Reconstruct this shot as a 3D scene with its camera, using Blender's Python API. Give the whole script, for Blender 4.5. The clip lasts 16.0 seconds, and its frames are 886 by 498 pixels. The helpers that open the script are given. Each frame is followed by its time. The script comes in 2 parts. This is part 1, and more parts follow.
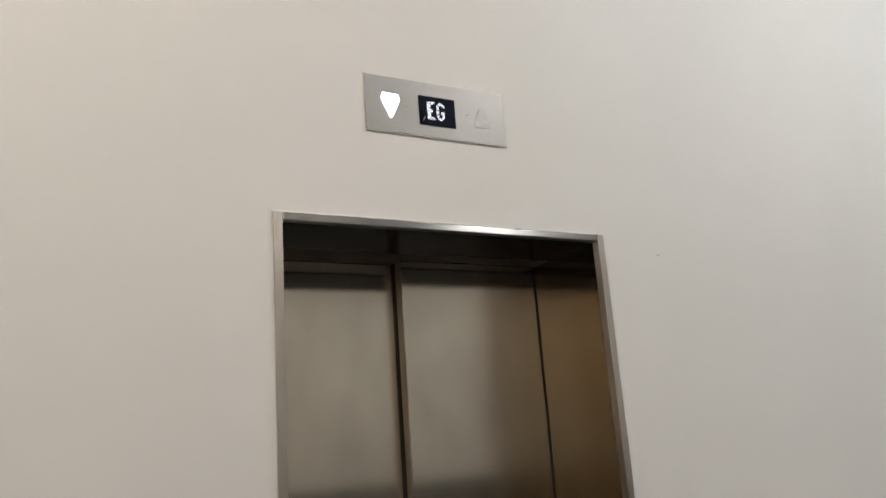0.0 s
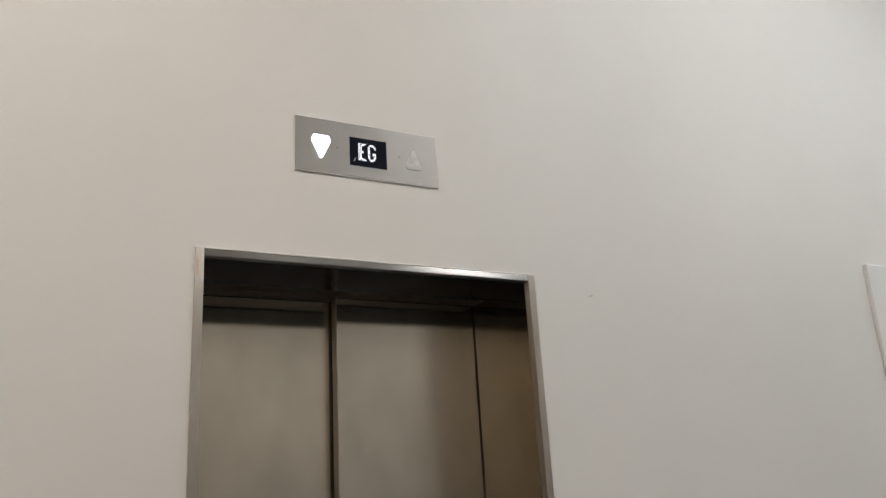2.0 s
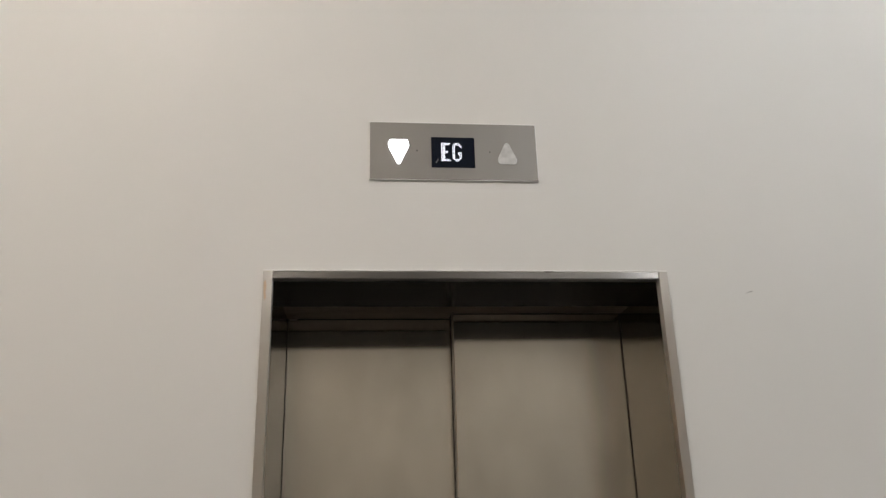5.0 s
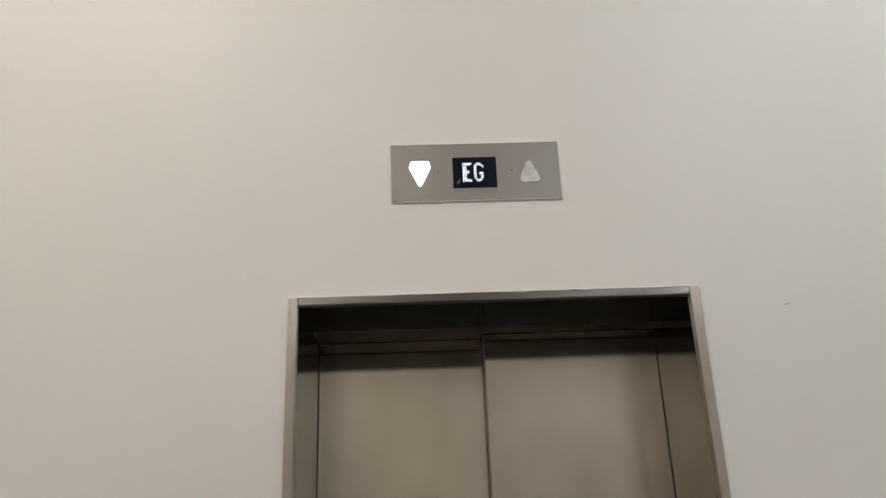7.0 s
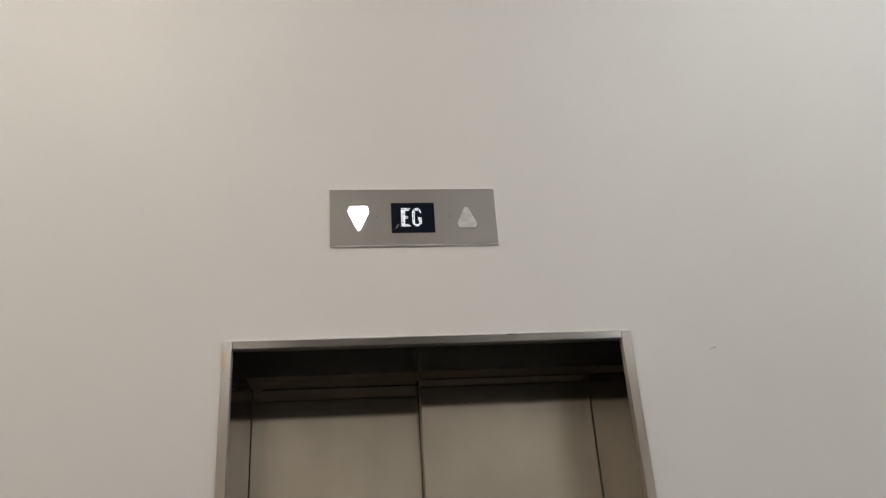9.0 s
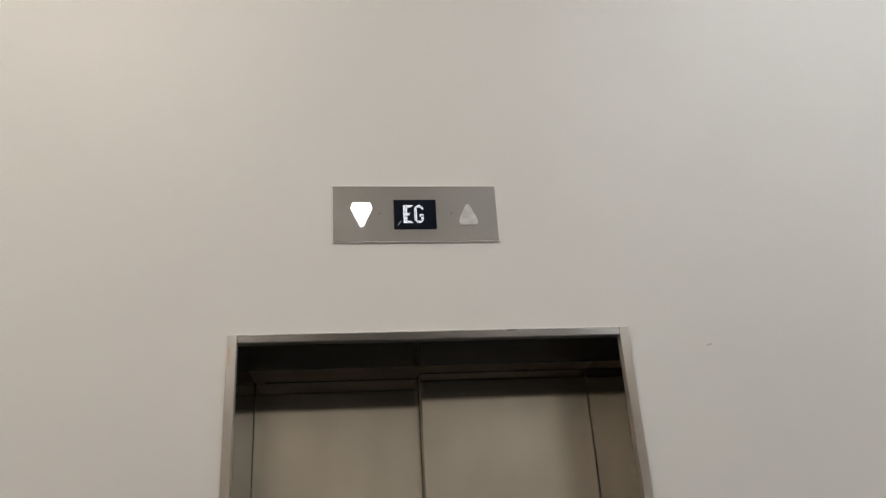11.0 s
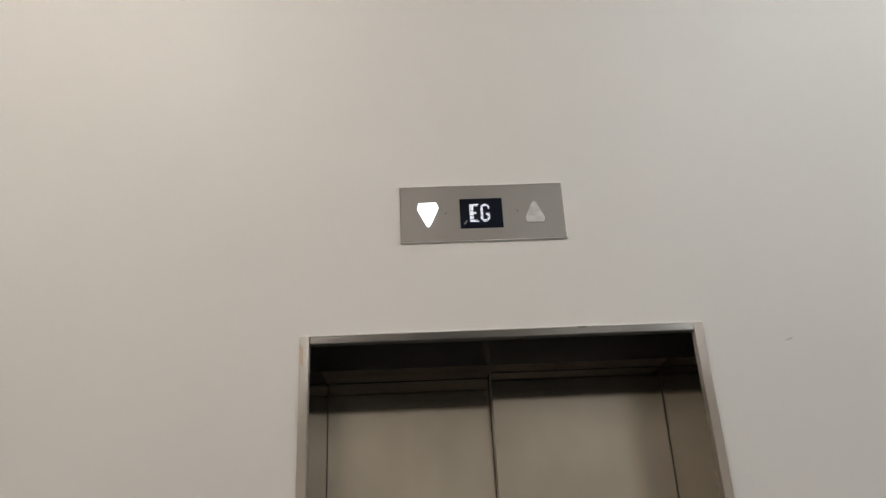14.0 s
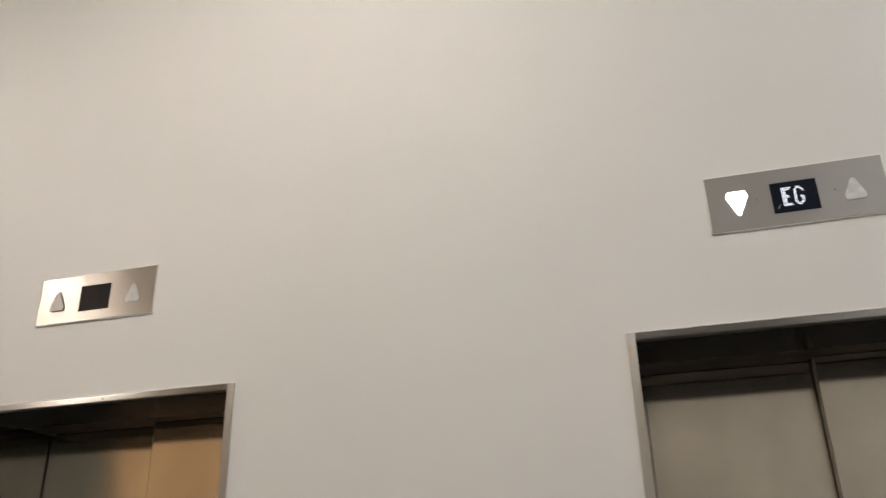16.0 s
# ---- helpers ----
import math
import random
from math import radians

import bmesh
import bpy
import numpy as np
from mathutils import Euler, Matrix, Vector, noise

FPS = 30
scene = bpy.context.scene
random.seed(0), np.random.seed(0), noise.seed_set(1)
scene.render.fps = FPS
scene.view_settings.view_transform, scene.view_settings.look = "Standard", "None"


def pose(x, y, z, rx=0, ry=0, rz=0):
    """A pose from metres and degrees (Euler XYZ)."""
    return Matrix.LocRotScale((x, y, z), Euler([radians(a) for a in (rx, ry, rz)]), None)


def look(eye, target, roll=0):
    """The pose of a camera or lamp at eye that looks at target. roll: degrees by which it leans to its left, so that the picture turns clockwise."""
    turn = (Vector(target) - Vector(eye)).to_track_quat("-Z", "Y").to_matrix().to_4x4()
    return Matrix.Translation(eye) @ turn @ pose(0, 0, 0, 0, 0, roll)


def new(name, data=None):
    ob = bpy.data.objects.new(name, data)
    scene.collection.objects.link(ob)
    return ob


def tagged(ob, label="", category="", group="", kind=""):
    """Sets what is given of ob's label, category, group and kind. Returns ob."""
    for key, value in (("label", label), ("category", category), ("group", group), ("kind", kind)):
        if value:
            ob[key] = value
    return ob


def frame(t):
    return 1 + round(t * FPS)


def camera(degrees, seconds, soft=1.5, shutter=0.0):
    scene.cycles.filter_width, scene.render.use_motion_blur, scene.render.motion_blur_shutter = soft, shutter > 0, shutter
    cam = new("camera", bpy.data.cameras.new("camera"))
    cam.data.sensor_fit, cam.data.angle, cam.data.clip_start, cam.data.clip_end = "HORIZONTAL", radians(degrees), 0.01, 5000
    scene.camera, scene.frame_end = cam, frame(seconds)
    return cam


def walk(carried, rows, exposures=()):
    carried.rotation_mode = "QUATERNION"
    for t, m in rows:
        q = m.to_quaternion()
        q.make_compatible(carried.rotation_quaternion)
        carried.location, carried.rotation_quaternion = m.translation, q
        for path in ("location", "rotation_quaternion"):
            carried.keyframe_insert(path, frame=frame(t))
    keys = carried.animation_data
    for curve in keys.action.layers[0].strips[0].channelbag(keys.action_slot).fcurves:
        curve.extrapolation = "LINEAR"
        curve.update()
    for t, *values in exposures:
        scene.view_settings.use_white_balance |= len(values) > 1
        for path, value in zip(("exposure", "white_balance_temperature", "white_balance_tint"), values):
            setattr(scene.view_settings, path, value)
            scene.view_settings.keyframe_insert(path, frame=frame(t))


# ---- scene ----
cam = camera(59.1, 16.0, soft=1.4, shutter=0.35)
PATH = [
    (0, (-0.999, -1.776, 1.587), (-0.078, -0.066, 2.062), -4.1),
    (0.5, (-0.887, -1.897, 1.562), (-0.016, -0.184, 2.119), -3.6),
    (1, (-0.845, -1.92, 1.562), (0.034, -0.218, 2.139), -3.5),
    (1.5, (-0.826, -1.904, 1.553), (0.084, -0.223, 2.14), -3.6),
    (2, (-0.834, -1.908, 1.558), (0.075, -0.221, 2.133), -3.3),
    (2.5, (-0.804, -1.918, 1.548), (0.051, -0.204, 2.122), -3.0),
    (3, (-0.732, -1.887, 1.543), (0.111, -0.168, 2.122), -3.1),
    (3.5, (-0.587, -1.774, 1.561), (0.211, -0.04, 2.158), -3.2),
    (4, (-0.456, -1.745, 1.582), (0.202, 0.037, 2.207), -2.3),
    (4.5, (-0.326, -1.815, 1.588), (0.008, 0.045, 2.242), -1.2),
    (4.7, (-0.286, -1.825, 1.574), (-0.031, 0.048, 2.226), -1.3),
    (6.8, (-0.186, -1.814, 1.604), (-0.114, 0.072, 2.265), -2.1),
    (7, (-0.172, -1.825, 1.601), (-0.12, 0.053, 2.286), -2.2),
    (7.5, (-0.166, -1.833, 1.608), (-0.098, 0.033, 2.324), -2.8),
    (8, (-0.166, -1.848, 1.608), (-0.042, 0.001, 2.36), -3.4),
    (8.5, (-0.161, -1.845, 1.611), (0.01, -0.008, 2.382), -3.4),
    (8.7, (-0.176, -1.832, 1.587), (0.031, -0.01, 2.386), -3.7),
    (10.8, (-0.21, -1.852, 1.569), (0.055, -0.034, 2.359), -3.9),
    (11, (-0.208, -1.864, 1.578), (0.032, -0.038, 2.358), -3.5),
    (11.5, (-0.215, -1.847, 1.574), (-0.029, -0.022, 2.369), -3.5),
    (12, (-0.213, -1.842, 1.568), (-0.067, -0.01, 2.359), -3.3),
    (12.5, (-0.214, -1.867, 1.584), (-0.077, -0.029, 2.361), -3.1),
    (13, (-0.223, -1.865, 1.572), (-0.078, -0.034, 2.362), -3.2),
    (13.5, (-0.223, -1.866, 1.572), (-0.092, -0.035, 2.366), -3.1),
    (14, (-0.206, -1.858, 1.566), (-0.139, -0.025, 2.364), -2.8),
    (14.5, (-0.204, -1.864, 1.576), (-0.264, -0.033, 2.38), -2.2),
    (15, (-0.25, -1.881, 1.556), (-0.521, -0.067, 2.352), -1.2),
    (15.5, (-0.356, -1.944, 1.574), (-0.752, -0.146, 2.355), -1.3),
    (16, (-0.439, -2.004, 1.574), (-0.922, -0.228, 2.356), -1.5),
]
EXPOSURES = [(0.0, 0.17), (0.5, 0.05), (1.5, 0.04), (2.5, 0.03), (3.0, 0.11), (3.5, 0.15), (4.0, 0.19), (4.5, 0.05), (7.0, 0.09), (7.5, 0.0), (8.5, -0.09), (12.5, -0.03), (14.0, -0.07), (15.0, -0.03), (16.0, 0.0)]
walk(cam, [(t, look(eye, target, roll)) for t, eye, target, roll in PATH], EXPOSURES)

# ---- world: an enclosed hall, lit by its ceiling lights alone ----
world = bpy.data.worlds.new("world")
world.use_nodes = True
world.node_tree.nodes["Background"].inputs["Color"].default_value = (0.02, 0.02, 0.02, 1)
scene.world = world

CEILING = 4.5          # ceiling height
FAR = -9.0             # y of the opposite wall
WEST, EAST = -13.0, 7.0
# x, y, diffuser radius, strength, colour of the ceiling lights
LIGHTS = [
    (-7.65, -1.58, 0.12, 420.0, (0.97, 0.885, 0.795)),
    (-4.5, -1.58, 0.12, 465.0, (0.97, 0.885, 0.795)),
    (-1.4, -1.58, 0.12, 395.0, (0.97, 0.890, 0.815)),
    (1.77, -1.58, 0.12, 385.0, (0.935, 0.951, 0.967)),
    (4.9, -1.58, 0.12, 370.0, (0.925, 0.960, 0.987)),
    (-8.6, -7.4, 0.12, 680.0, (1.0, 0.80, 0.57)),
    (-4.6, -7.2, 0.12, 305.0, (0.97, 0.876, 0.775)),
    (-1.5, -7.2, 0.12, 305.0, (0.97, 0.895, 0.816)),
    (1.9, -7.2, 0.12, 305.0, (0.95, 0.925, 0.896)),
    (5.1, -7.2, 0.12, 305.0, (0.93, 0.956, 0.977)),
]


# ---- materials ----
def material(name, color, rough=0.5, metal=0.0):
    m = bpy.data.materials.new(name)
    m.use_nodes = True
    b = m.node_tree.nodes["Principled BSDF"]
    b.inputs["Base Color"].default_value = (*color, 1)
    b.inputs["Roughness"].default_value = rough
    b.inputs["Metallic"].default_value = metal
    return m, m.node_tree, b


def noise_node(tree, scale, detail=3.0, stretch=(1, 1, 1)):
    coord = tree.nodes.new("ShaderNodeNewGeometry")
    mapping = tree.nodes.new("ShaderNodeMapping")
    mapping.inputs["Scale"].default_value = stretch
    n = tree.nodes.new("ShaderNodeTexNoise")
    n.inputs["Scale"].default_value = scale
    n.inputs["Detail"].default_value = detail
    tree.links.new(coord.outputs["Position"], mapping.inputs["Vector"])
    tree.links.new(mapping.outputs["Vector"], n.inputs["Vector"])
    return n.outputs["Fac"]


def ramp(tree, fac, low, high, a=0.3, b=0.7):
    r = tree.nodes.new("ShaderNodeMapRange")
    r.inputs["From Min"].default_value, r.inputs["From Max"].default_value = a, b
    r.inputs["To Min"].default_value, r.inputs["To Max"].default_value = low, high
    tree.links.new(fac, r.inputs["Value"])
    return r.outputs["Result"]


def mixed(tree, fac, c1, c2):
    mix = tree.nodes.new("ShaderNodeMix")
    mix.data_type = "RGBA"
    mix.inputs["A"].default_value, mix.inputs["B"].default_value = (*c1, 1), (*c2, 1)
    tree.links.new(fac, mix.inputs["Factor"])
    return mix.outputs["Result"]


def bumped(tree, b, height, strength, distance):
    bump = tree.nodes.new("ShaderNodeBump")
    bump.inputs["Strength"].default_value, bump.inputs["Distance"].default_value = strength, distance
    tree.links.new(height, bump.inputs["Height"])
    tree.links.new(bump.outputs["Normal"], b.inputs["Normal"])


def paint(name, c1, c2, rough=0.6, grain=220.0, relief=0.12, patch=1.3):
    """Rolled wall paint: faint cloudy patches and a fine orange-peel relief."""
    m, tree, b = material(name, c1, rough)
    cloud = ramp(tree, noise_node(tree, patch, 4), 0, 1)
    tree.links.new(mixed(tree, cloud, c1, c2), b.inputs["Base Color"])
    bumped(tree, b, noise_node(tree, grain, 4), relief, 0.002)
    tree.links.new(ramp(tree, noise_node(tree, 9, 3), rough - 0.06, rough + 0.08), b.inputs["Roughness"])
    return m


def steel(name, color, rough, smear, grain, stained=0.12, drawn=1.0, streak=0.06):
    """Brushed stainless steel. smear: the way in which reflections are drawn out (across the brushing); grain: noise scales along x, y, z."""
    m, tree, b = material(name, color, rough, 1.0)
    b.inputs["Anisotropic"].default_value = drawn
    way = tree.nodes.new("ShaderNodeCombineXYZ")
    for axis, v in zip("XYZ", smear):
        way.inputs[axis].default_value = v
    tree.links.new(way.outputs["Vector"], b.inputs["Tangent"])
    blotch = ramp(tree, noise_node(tree, 4.5, 7, (1, 1, 0.6)), 0, 1, 0.35, 0.7)
    dull = tuple(c * (1 - stained) for c in color)
    tree.links.new(mixed(tree, blotch, color, dull), b.inputs["Base Color"])
    hair = noise_node(tree, 1.0, 4, grain)
    tree.links.new(ramp(tree, hair, rough * (1 - streak), rough * (1 + streak)), b.inputs["Roughness"])
    return m


WALL = paint("wall_paint", (0.76, 0.735, 0.70), (0.72, 0.70, 0.665))
CEIL = paint("ceiling_paint", (0.8, 0.79, 0.77), (0.76, 0.75, 0.73), 0.8)
WHITE = paint("white_lacquer", (0.80, 0.79, 0.765), (0.77, 0.76, 0.735), 0.35, 300, 0.05)
WARM = paint("ochre_paint", (0.74, 0.54, 0.345), (0.68, 0.485, 0.305), 0.6)
DOOR = steel("door_steel", (0.565, 0.513, 0.435), 0.148, (1, 0.3, 0), (260, 260, 5), 0.22)
EDGE = steel("door_edge_steel", (0.50, 0.46, 0.40), 0.4, (0, 0.3, 1), (260, 260, 5), 0.1, 0.3)
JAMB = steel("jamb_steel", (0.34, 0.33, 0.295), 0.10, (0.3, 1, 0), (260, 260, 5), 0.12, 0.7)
# Same lining steel, with the soffit's shade put into its base colour
SHADED_SOFFIT = steel("shaded_soffit_steel", (0.22, 0.225, 0.225), 0.15, (1, 0.3, 0), (5, 260, 260))
HEADER = steel("header_steel", (0.54, 0.47, 0.40), 0.40, (1, 0.3, 0), (5, 260, 260))
TRIM = steel("trim_steel", (0.63, 0.60, 0.56), 0.42, (0, 0.3, 1), (6, 260, 260))
TRIM_UP = steel("upright_trim_steel", (0.58, 0.55, 0.51), 0.38, (1, 0.3, 0), (260, 260, 6))
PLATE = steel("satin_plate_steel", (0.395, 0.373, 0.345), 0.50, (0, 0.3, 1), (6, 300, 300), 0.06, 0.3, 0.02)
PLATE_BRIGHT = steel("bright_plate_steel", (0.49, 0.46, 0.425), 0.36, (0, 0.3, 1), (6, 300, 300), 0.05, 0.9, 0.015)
SILL = steel("sill_steel", (0.45, 0.44, 0.42), 0.4, (0, 1, 0), (5, 200, 200))
DARK = material("shaft_black", (0.012, 0.011, 0.010), 0.8)[0]
SCREEN = material("screen_glass", (0.006, 0.009, 0.018), 0.12)[0]
OFF_SCREEN = material("unlit_screen_glass", (0.010, 0.010, 0.012), 0.22)[0]
NICK = material("nicked_steel", (0.22, 0.20, 0.17), 0.45, 1.0)[0]
OCHRE_SPOT = material("ochre_spot_metal", (0.60, 0.46, 0.33), 0.42, 0.7)[0]
RUBBER = material("dark_speck", (0.06, 0.055, 0.05), 0.7)[0]
SCUFF = material("grey_scuff", (0.46, 0.44, 0.41), 0.7)[0]
GASKET = material("grey_gasket", (0.16, 0.15, 0.14), 0.5)[0]
SEAL = material("white_sealant", (0.82, 0.80, 0.77), 0.5)[0]


def glowing(name, color, strength):
    m, tree, b = material(name, (0.8, 0.8, 0.8), 0.4)
    b.inputs["Emission Color"].default_value = (*color, 1)
    b.inputs["Emission Strength"].default_value = strength
    return m


LIT = glowing("lit_arrow", (0.90, 0.93, 1.0), 9.0)
DOTS = glowing("lit_dots", (0.86, 0.90, 1.0), 1.3)


def acrylic():
    m, tree, b = material("frosted_acrylic", (0.78, 0.77, 0.75), 0.28)
    tree.links.new(mixed(tree, ramp(tree, noise_node(tree, 60, 3), 0, 1), (0.70, 0.695, 0.68), (0.54, 0.535, 0.52)), b.inputs["Base Color"])
    return m


ACRYLIC = acrylic()


CLEAR = material("beige_acrylic", (0.74, 0.70, 0.64), 0.25)[0]


def carpet():
    m, tree, b = material("dark_carpet", (0.03, 0.03, 0.032), 0.95)
    tree.links.new(mixed(tree, ramp(tree, noise_node(tree, 140, 6), 0, 1), (0.012, 0.012, 0.013), (0.026, 0.025, 0.025)), b.inputs["Base Color"])
    bumped(tree, b, noise_node(tree, 400, 3), 0.5, 0.004)
    b.inputs["Specular IOR Level"].default_value = 0.1
    return m


CARPET = carpet()
DADO = paint("dark_dado_paint", (0.15, 0.14, 0.125), (0.17, 0.155, 0.14), 0.6)


# ---- mesh helpers ----
def box(bm, x0, x1, y0, y1, z0, z1, bevel=0.0):
    """A box between two corners, its edges rounded where bevel is given."""
    made = bmesh.ops.create_cube(bm, size=1.0)["verts"]
    for v in made:
        v.co = Vector((x0 + (v.co.x + 0.5) * (x1 - x0), y0 + (v.co.y + 0.5) * (y1 - y0), z0 + (v.co.z + 0.5) * (z1 - z0)))
    if bevel:
        edges = list({e for v in made for e in v.link_edges})
        bmesh.ops.bevel(bm, geom=edges, offset=bevel, segments=2, profile=0.5, affect="EDGES")
    return bm


def boxes(*rows, bevel=0.0):
    bm = bmesh.new()
    for row in rows:
        box(bm, *row, bevel=bevel)
    return bm


def prism(outline, y0, y1, bevel=0.0):
    """A flat outline in x and z, drawn out from y0 (front) to y1 (back), with a rounded front edge."""
    bm = bmesh.new()
    front = [bm.verts.new((x, y0, z)) for x, z in outline]
    back = [bm.verts.new((x, y1, z)) for x, z in outline]
    face = bm.faces.new(front)
    bm.faces.new(back[::-1])
    n = len(front)
    for i in range(n):
        bm.faces.new((front[i], back[i], back[(i + 1) % n], front[(i + 1) % n]))
    bmesh.ops.recalc_face_normals(bm, faces=bm.faces)
    if bevel:
        bmesh.ops.bevel(bm, geom=list(face.edges), offset=bevel, segments=2, profile=0.5, affect="EDGES")
    return bm


def disc(bm, x, y, z, radius, depth, axis="Z", segments=32):
    turn = Matrix.Rotation(radians(90), 4, "X") if axis == "Y" else Matrix.Identity(4)
    bmesh.ops.create_cone(bm, cap_ends=True, segments=segments, radius1=radius, radius2=radius, depth=depth,
                          matrix=Matrix.Translation((x, y, z)) @ turn)
    return bm


def meshed(name, bm, mat):
    me = bpy.data.meshes.new(name)
    bm.to_mesh(me)
    bm.free()
    me.materials.append(mat)
    return new(name, me)


def part(name, bm, mat, parent, label=""):
    ob = meshed(name, bm, mat)
    ob.parent = parent
    return tagged(ob, label) if label else ob


def structure(name, bm, mat, label, category):
    return tagged(meshed(name, bm, mat), label, category, kind="structure")


# ---- the hall ----
HALF, TOP = 0.482, 2.13       # half width and height of the clear opening
SHIFT, DROP = -2.123, -0.03   # the second elevator from the first
THICK = 0.25                  # thickness of the elevator wall


def elevator_wall():
    g0, g1, gt = SHIFT - HALF - 0.008, SHIFT + HALF + 0.008, TOP + DROP + 0.008
    f0, f1, ft = -HALF - 0.008, HALF + 0.008, TOP + 0.008
    return boxes((WEST, g0, 0, THICK, 0, CEILING), (g0, g1, 0, THICK, gt, CEILING), (g1, f0, 0, THICK, 0, CEILING),
                 (f0, f1, 0, THICK, ft, CEILING), (f1, EAST, 0, THICK, 0, CEILING))


structure("wall_north", elevator_wall(), WALL, "off-white painted plaster wall with two elevator openings", "wall")
structure("floor", boxes((WEST, EAST, FAR, 1.2, -0.2, 0)), CARPET, "dark grey carpet floor of the elevator hall", "floor")
structure("ceiling", boxes((WEST - 0.2, EAST + 0.2, FAR - 0.2, 1.2, CEILING, CEILING + 0.2)), CEIL, "plain white painted ceiling", "ceiling")
structure("wall_south", boxes((-6.0, EAST + 0.2, FAR - 0.2, FAR, 0, CEILING)), WALL, "off-white painted wall opposite the elevators", "wall")
structure("wall_southwest", boxes((-9.9, -6.0, FAR - 0.2, FAR, 0, CEILING)), WARM, "warm ochre painted wall opposite the elevators", "wall")
structure("dado", boxes((WEST, -9.9, FAR + 0.001, FAR + 0.03, 0, 1.0), (-6.0, EAST, FAR + 0.001, FAR + 0.03, 0, 1.0), bevel=0.004), DADO, "dark painted dado along the wall opposite the elevators", "dado")
structure("wall_southwest_end", boxes((WEST - 0.2, -9.9, FAR - 0.2, FAR, 0, CEILING)), WALL, "off-white painted wall opposite the elevators", "wall")
structure("wall_west", boxes((WEST - 0.2, WEST, FAR, THICK, 0, CEILING)), WALL, "off-white painted end wall", "wall")
structure("wall_east", boxes((EAST, EAST + 0.2, FAR, THICK, 0, CEILING)), WALL, "off-white painted end wall", "wall")
structure("shaft_wall", boxes((WEST, EAST, 1.0, 1.2, 0, CEILING), (SHIFT + 0.9, SHIFT + 1.0, THICK, 1.0, 0, CEILING),
                              (-3.4, -3.3, THICK, 1.0, 0, CEILING), (0.9, 1.0, THICK, 1.0, 0, CEILING)), DARK, "unlit dark elevator shaft behind the doors", "wall")


# white door surround at the far end of the wall
def white_door():
    x, z, w = 2.108, 2.312, 1.15
    door = tagged(new("door_1"), "white lacquered door in a white projecting frame", "door", kind="structure")
    part("frame_upright", boxes((x, x + 0.2, -0.024, -0.001, 0, z), bevel=0.006), WHITE, door)
    part("frame_upright", boxes((x + w - 0.2, x + w, -0.024, -0.001, 0, z), bevel=0.006), WHITE, door)
    part("frame_head", boxes((x + 0.201, x + w - 0.201, -0.024, -0.001, z - 0.11, z), bevel=0.004), WHITE, door)
    leaf = part("door_leaf", boxes((x + 0.202, x + w - 0.202, -0.018, -0.001, 0.006, z - 0.112), bevel=0.002), WHITE, door)
    part("door_handle", boxes((x + 0.25, x + 0.37, -0.075, -0.06, 1.04, 1.06), (x + 0.25, x + 0.27, -0.06, -0.021, 1.04, 1.06), bevel=0.004), TRIM, leaf, "steel lever handle")


white_door()


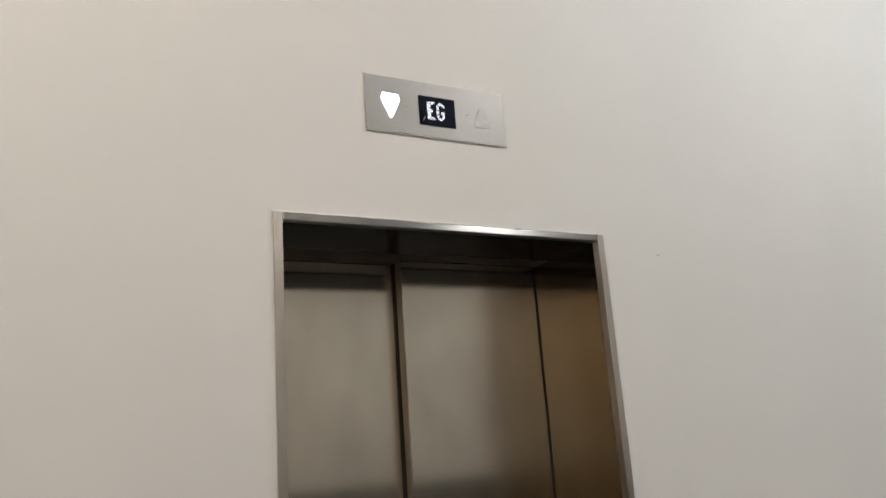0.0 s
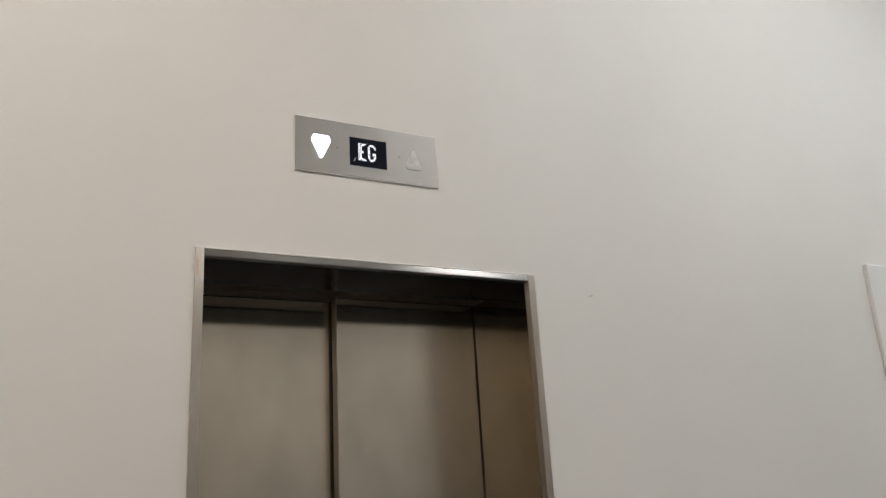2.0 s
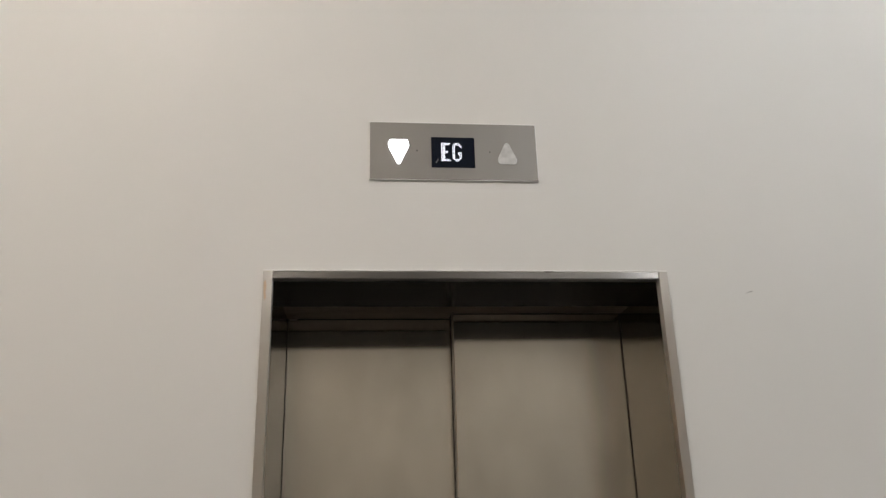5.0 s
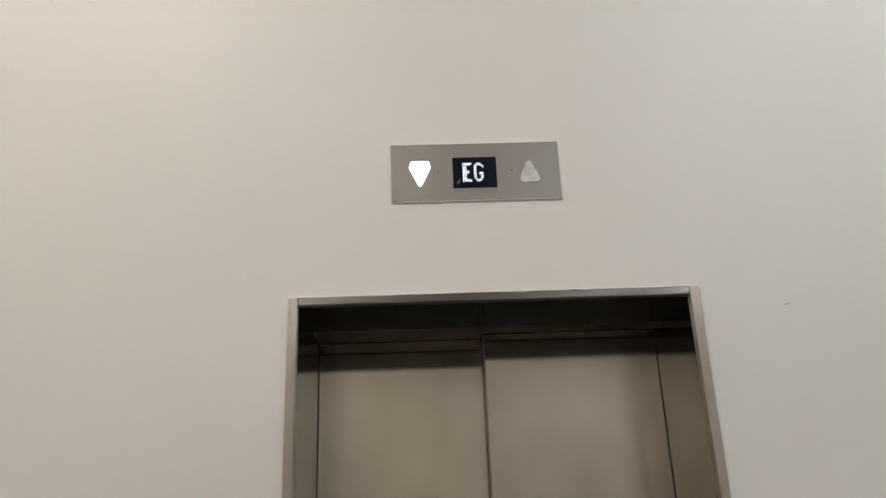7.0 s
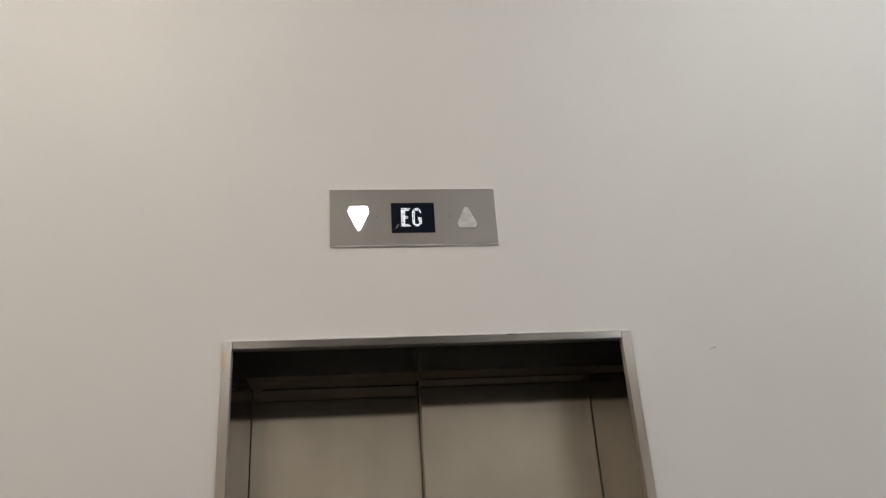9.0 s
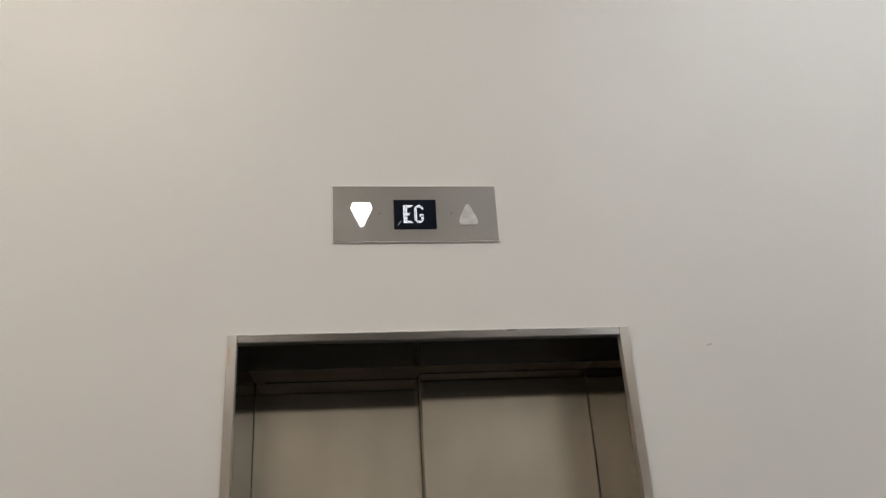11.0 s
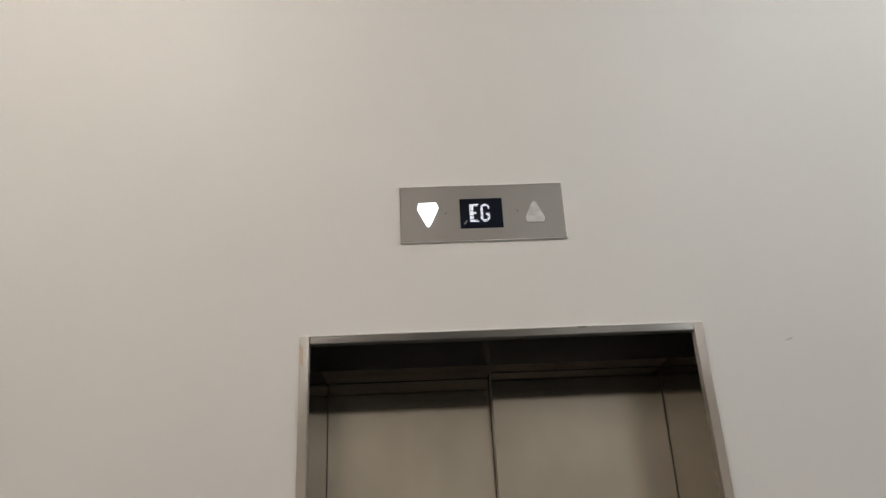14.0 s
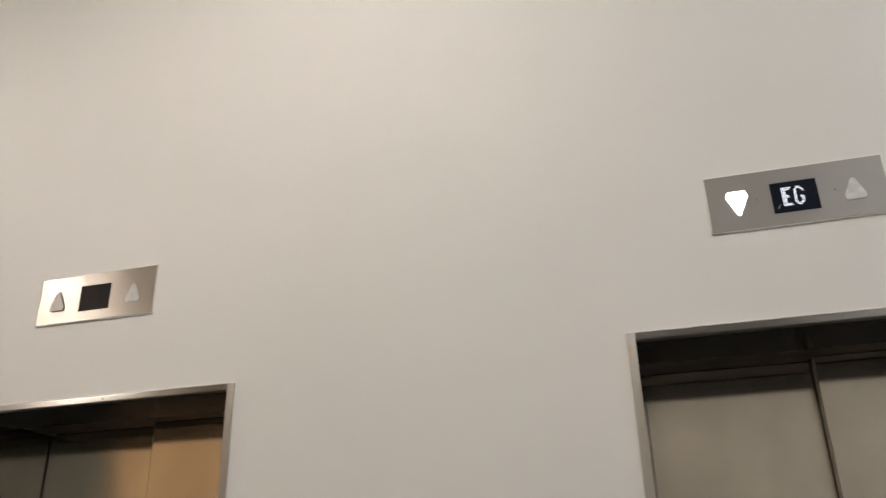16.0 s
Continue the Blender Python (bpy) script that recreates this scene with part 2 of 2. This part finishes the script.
# ---- elevator doorways ----
def elevator_doorway():
    lift = tagged(new("elevator_doorway"), "brushed stainless steel elevator doorway with closed two-panel sliding doors", "elevator door", "elevator doorways")
    o, i, ot = 0.5, 0.478, 2.15
    proud = -0.006
    # face trim: uprights run to the top, the head sits between them
    part("trim_upright", boxes((-o, -i, proud, 0.02, 0, ot), bevel=0.0009), TRIM_UP, lift)
    part("trim_upright", boxes((i, o, proud, 0.02, 0, ot), bevel=0.0009), TRIM_UP, lift)
    part("trim_head", boxes((-i + 0.0008, i - 0.0008, proud, 0.02, TOP, ot - 0.0006), bevel=0.0028), TRIM, lift, "brushed steel head trim with small scratches")
    # lining of the deep reveal; its soffit takes the steel darkened as shade
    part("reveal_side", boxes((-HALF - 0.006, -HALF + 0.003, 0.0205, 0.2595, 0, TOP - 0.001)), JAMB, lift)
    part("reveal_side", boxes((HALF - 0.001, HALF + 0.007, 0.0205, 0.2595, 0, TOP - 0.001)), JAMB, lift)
    part("reveal_soffit", boxes((-HALF - 0.006, HALF + 0.007, 0.0205, 0.2572, TOP, TOP + 0.007)), SHADED_SOFFIT, lift)
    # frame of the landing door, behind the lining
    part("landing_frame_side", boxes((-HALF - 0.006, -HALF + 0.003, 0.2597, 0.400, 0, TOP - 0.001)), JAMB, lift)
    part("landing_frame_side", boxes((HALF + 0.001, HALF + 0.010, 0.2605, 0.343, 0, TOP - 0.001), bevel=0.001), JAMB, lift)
    part("landing_frame_head", boxes((-HALF - 0.006, HALF + 0.008, 0.2605, 0.331, TOP + 0.0022, TOP + 0.011), bevel=0.0008), HEADER, lift)
    part("track_cover", boxes((-HALF - 0.006, -0.012, 0.3325, 0.401, TOP + 0.0015, TOP + 0.011), bevel=0.0008), HEADER, lift)
    part("track_cover", boxes((-0.0045, HALF + 0.008, 0.3312, 0.3445, TOP + 0.0022, TOP + 0.011), bevel=0.0004), HEADER, lift)
    # sliding panels: the right one runs in front of the left one
    part("door_panel", boxes((-HALF - 0.02, 0.06, 0.406, 0.444, 0.012, TOP + 0.04), bevel=0.0015), DOOR, lift)
    part("door_panel", boxes((-0.006, HALF + 0.03, 0.350, 0.390, 0.012, TOP + 0.04), bevel=0.0012), DOOR, lift)
    # black seals in the gaps between frame and panels
    part("seal", boxes((HALF + 0.0008, HALF + 0.0085, 0.3433, 0.3496, 0.012, TOP - 0.001)), DARK, lift, "black rubber seal")
    part("seal", boxes((-HALF + 0.001, -HALF + 0.0042, 0.4005, 0.4056, 0.012, TOP - 0.001)), DARK, lift, "black rubber seal")
    part("seal", boxes((-0.0045, HALF + 0.008, 0.3447, 0.3496, TOP + 0.0015, TOP + 0.010)), DARK, lift, "black rubber seal")
    part("seal", boxes((-HALF - 0.004, -0.0065, 0.4012, 0.4056, TOP + 0.0005, TOP + 0.010)), DARK, lift, "black rubber seal")
    part("seal", boxes((-0.0085, -0.0045, 0.3925, 0.4056, 0.012, TOP - 0.001)), DARK, lift, "black rubber seal")
    part("panel_edge", boxes((-0.0078, -0.0062, 0.3515, 0.3895, 0.013, TOP + 0.03)), EDGE, lift)
    part("joint_strip", boxes((-HALF + 0.004, HALF + 0.001, 0.2574, 0.2603, TOP + 0.0008, TOP + 0.009)), DARK, lift, "dark joint in the reveal's soffit")
    part("sealant", boxes((-o - 0.001, o + 0.001, -0.0035, -0.0006, ot + 0.0003, ot + 0.0042), bevel=0.0008), SEAL, lift, "white painted sealant line")
    part("catch", boxes((-HALF + 0.008, -HALF + 0.030, 0.388, 0.3995, TOP - 0.0035, TOP + 0.001), bevel=0.0012), HEADER, lift, "small steel catch above the door panel")
    part("sill", boxes((-HALF - 0.006, HALF + 0.006, -0.004, 0.348, 0.0005, 0.009), (-HALF - 0.006, HALF + 0.006, 0.392, 0.404, 0.0005, 0.009), bevel=0.001), SILL, lift, "grooved steel door sill")
    return lift


first = elevator_doorway()
second = elevator_doorway()
part("dent", disc(bmesh.new(), 0.056, -0.0060, 2.139, 0.0038, 0.001, "Y", 12), NICK, second, "small dull dent")
part("dent", disc(bmesh.new(), 0.46, -0.0060, 2.144, 0.0022, 0.001, "Y", 12), NICK, second, "small dull dent")
part("nick", prism([(0.184, 2.1498), (0.190, 2.1466), (0.204, 2.1474), (0.213, 2.1498)], -0.0063, -0.0058), NICK, first, "chipped upper edge")
# small ochre spot near the top of the left upright
part("ochre_spot", prism([(-0.4975, 2.122), (-0.4935, 2.127), (-0.4905, 2.112), (-0.4925, 2.098), (-0.4905, 2.082), (-0.4945, 2.076), (-0.4975, 2.094)], -0.0063, -0.0058), OCHRE_SPOT, first, "faint ochre spot")
second.matrix_basis = pose(SHIFT, 0, DROP)


# ---- indicator panels ----
ROWS_E = ("1111111", "1111110", "1110000", "1110000", "1110000", "1110000", "1111100", "1111100", "1110000", "1110000", "1110000", "1110000", "1111110", "1111111")
ROWS_G = ("0011100", "0111110", "1100011", "1100001", "1100000", "1100000", "1100000", "1100111", "1100111", "1100011", "1100011", "1100011", "0111110", "0011100")


def letter(rows, x, z, pitch, y):
    bm = bmesh.new()
    for r, row in enumerate(rows):
        for c, on in enumerate(row):
            if on == "1":
                cx, cz, h = x + (c + 0.5) * pitch * 0.92, z - (r + 0.5) * pitch, pitch * 0.33
                bm.faces.new([bm.verts.new((cx + a * h, y, cz + b * h)) for a, b in ((-1, -1), (1, -1), (1, 1), (-1, 1))])
    return bm


def kite(x, z, w, h):
    """A downward triangle with clipped shoulders."""
    pts = [(-0.40, 0.5), (0.40, 0.5), (0.5, 0.27), (0.06, -0.48), (0.0, -0.5), (-0.06, -0.48), (-0.5, 0.27)]
    return [(x + a * w, z + b * h) for a, b in pts]


UP_RIM = [(-0.38, -0.5), (0.38, -0.5), (0.47, -0.43), (0.5, -0.28), (0.46, -0.18), (0.12, 0.45), (0.05, 0.5), (-0.05, 0.5), (-0.12, 0.45), (-0.46, -0.18), (-0.5, -0.28), (-0.47, -0.43)]
LENS_RIM = [(-0.40, -0.5), (0.40, -0.5), (0.5, -0.40), (0.49, -0.28), (0.10, 0.47), (0.0, 0.5), (-0.10, 0.47), (-0.49, -0.28), (-0.5, -0.40)]


def faceted(x, z, w, h, y):
    """A frosted pyramid-like lens, point up, with rounded lower corners."""
    rim = UP_RIM
    bm = bmesh.new()
    low = [bm.verts.new((x + a * w, -0.0008, z + b * h)) for a, b in rim]
    mid = [bm.verts.new((x + a * w * 0.9, y + 0.0014, z + (b * 0.9 - 0.01) * h)) for a, b in rim]
    ridge = bm.verts.new((x + 0.002, y, z - 0.12 * h))
    n = len(rim)
    for k in range(n):
        bm.faces.new((low[k], low[(k + 1) % n], mid[(k + 1) % n], mid[k]))
        bm.faces.new((mid[k], mid[(k + 1) % n], ridge))
    bm.faces.new(low[::-1])
    bmesh.ops.recalc_face_normals(bm, faces=bm.faces)
    return bm


def ring(outline, grow, y0, y1):
    """A thin upright rim that follows an outline."""
    cx = sum(p[0] for p in outline) / len(outline)
    cz = sum(p[1] for p in outline) / len(outline)
    outer = [(cx + (x - cx) * grow, cz + (z - cz) * grow) for x, z in outline]
    bm = bmesh.new()
    a = [bm.verts.new((x, y0, z)) for x, z in outline]
    b = [bm.verts.new((x, y0, z)) for x, z in outer]
    c = [bm.verts.new((x, y1, z)) for x, z in outer]
    d = [bm.verts.new((x, y1, z)) for x, z in outline]
    n = len(outline)
    for k in range(n):
        j = (k + 1) % n
        for p, q in ((a, b), (b, c), (d, a)):
            bm.faces.new((p[k], p[j], q[j], q[k]))
    bmesh.ops.recalc_face_normals(bm, faces=bm.faces)
    return bm


def indicator(lit):
    """Steel plate centred on its own origin: direction arrows either side of a small screen."""
    w, h = 0.434, 0.163
    words = "brushed steel plate above elevator doorway, " + ("lit down arrow and letters" if lit else "dark screen, unlit arrows")
    panel = tagged(new("floor_indicator"), words, "floor indicator", "floor indicators")
    f = -0.0044
    low = -h / 2 + 0.0035
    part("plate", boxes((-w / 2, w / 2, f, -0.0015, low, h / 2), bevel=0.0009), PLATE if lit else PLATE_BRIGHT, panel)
    part("sealant", boxes((-w / 2 - 0.003, w / 2 + 0.003, -0.0035, -0.0006, h / 2 + 0.0003, h / 2 + 0.004), bevel=0.0008), SEAL, panel, "white sealant line")
    part("sealant", boxes((-w / 2 - 0.001, w / 2 + 0.003, -0.0038, -0.0006, low - 0.0032, low - 0.0003), bevel=0.0008), SEAL, panel, "white sealant line")
    part("sealant", boxes((w / 2 + 0.0003, w / 2 + 0.0028, -0.004, -0.0006, low, h / 2), bevel=0.0008), SEAL, panel, "white sealant line")
    sx0, sx1, sz0, sz1 = -0.059, 0.054, -0.0455, 0.041
    screen = part("screen", boxes((sx0, sx1, f - 0.0012, f + 0.002, sz0, sz1), bevel=0.0006), SCREEN if lit else OFF_SCREEN, panel, "black glass screen")
    if lit:
        part("lit_letter", letter(ROWS_E, -0.0335, 0.025, 0.0038, f - 0.0016), DOTS, screen, "white dot-matrix letter E")
        part("lit_letter", letter(ROWS_G, -0.0045, 0.025, 0.0038, f - 0.0016), DOTS, screen, "white dot-matrix letter G")
        # pale sliver laid on the glass as a reflection speck
        part("reflection_speck", prism([(-0.049, -0.033), (-0.047, -0.034), (-0.040, -0.022), (-0.042, -0.021)], f - 0.0016, f - 0.0013), PLATE, screen, "fine pale reflection speck, shaped on the glass")
        part("down_arrow", prism(kite(-0.1435, -0.0025, 0.054, 0.0675), f - 0.003, f + 0.001, 0.0008), LIT, panel, "white lit down arrow")
    else:
        k = [(-0.143 + a * 0.054, -0.002 + b * 0.064) for a, b in LENS_RIM]
        arrow = part("up_arrow", prism(k, f - 0.003, f + 0.001, 0.001), CLEAR, panel, "clear unlit arrow lens")
        part("rim", ring(k, 1.07, f - 0.0035, f + 0.001), GASKET, arrow, "thin dark rim")
    part("up_arrow", faceted(0.1395, -0.0025, 0.055, 0.066, f - 0.0028), ACRYLIC, panel, "frosted unlit up arrow lens")
    part("pinhole", disc(bmesh.new(), -0.096, f - 0.0002, 0.001, 0.0018, 0.001, "Y", 12), RUBBER, panel)
    part("pinhole", disc(bmesh.new(), 0.094, f - 0.0002, 0.001, 0.0018, 0.001, "Y", 12), RUBBER, panel)
    return panel


indicator(True).matrix_basis = pose(-0.030, 0, 2.4745)
indicator(False).matrix_basis = pose(-2.153, 0, 2.450)


# ---- ceiling lights ----
def ceiling_light(x, y, radius, strength, color):
    lamp = tagged(new("ceiling_light"), "round white recessed ceiling downlight, switched on", "ceiling light", "ceiling lights")
    rim = bmesh.new()
    outer, inner = radius + 0.025, radius
    rings = [[rim.verts.new((r * math.cos(a * math.tau / 32), r * math.sin(a * math.tau / 32), z)) for a in range(32)]
             for r, z in ((outer, -0.0005), (outer - 0.004, -0.012), (inner, -0.012), (inner, -0.0005))]
    for p, q in zip(rings, rings[1:]):
        for k in range(32):
            rim.faces.new((p[k], p[(k + 1) % 32], q[(k + 1) % 32], q[k]))
    bmesh.ops.recalc_face_normals(rim, faces=rim.faces)
    part("rim", rim, WHITE, lamp)
    part("diffuser", disc(bmesh.new(), 0, 0, -0.004, radius - 0.001, 0.006), glowing("diffuser", color, strength), lamp, "glowing diffuser")
    lamp.location = (x, y, CEILING)


for row in LIGHTS:
    ceiling_light(*row)

# small scuff on the plaster beside the doorway
tagged(meshed("scuff_mark", prism([(0.700, 2.0945), (0.712, 2.0975), (0.7195, 2.0985), (0.7205, 2.1015), (0.7165, 2.1018), (0.706, 2.098)], -0.0009, -0.0002), SCUFF), "tiny grey scuff on the painted wall", "mark")
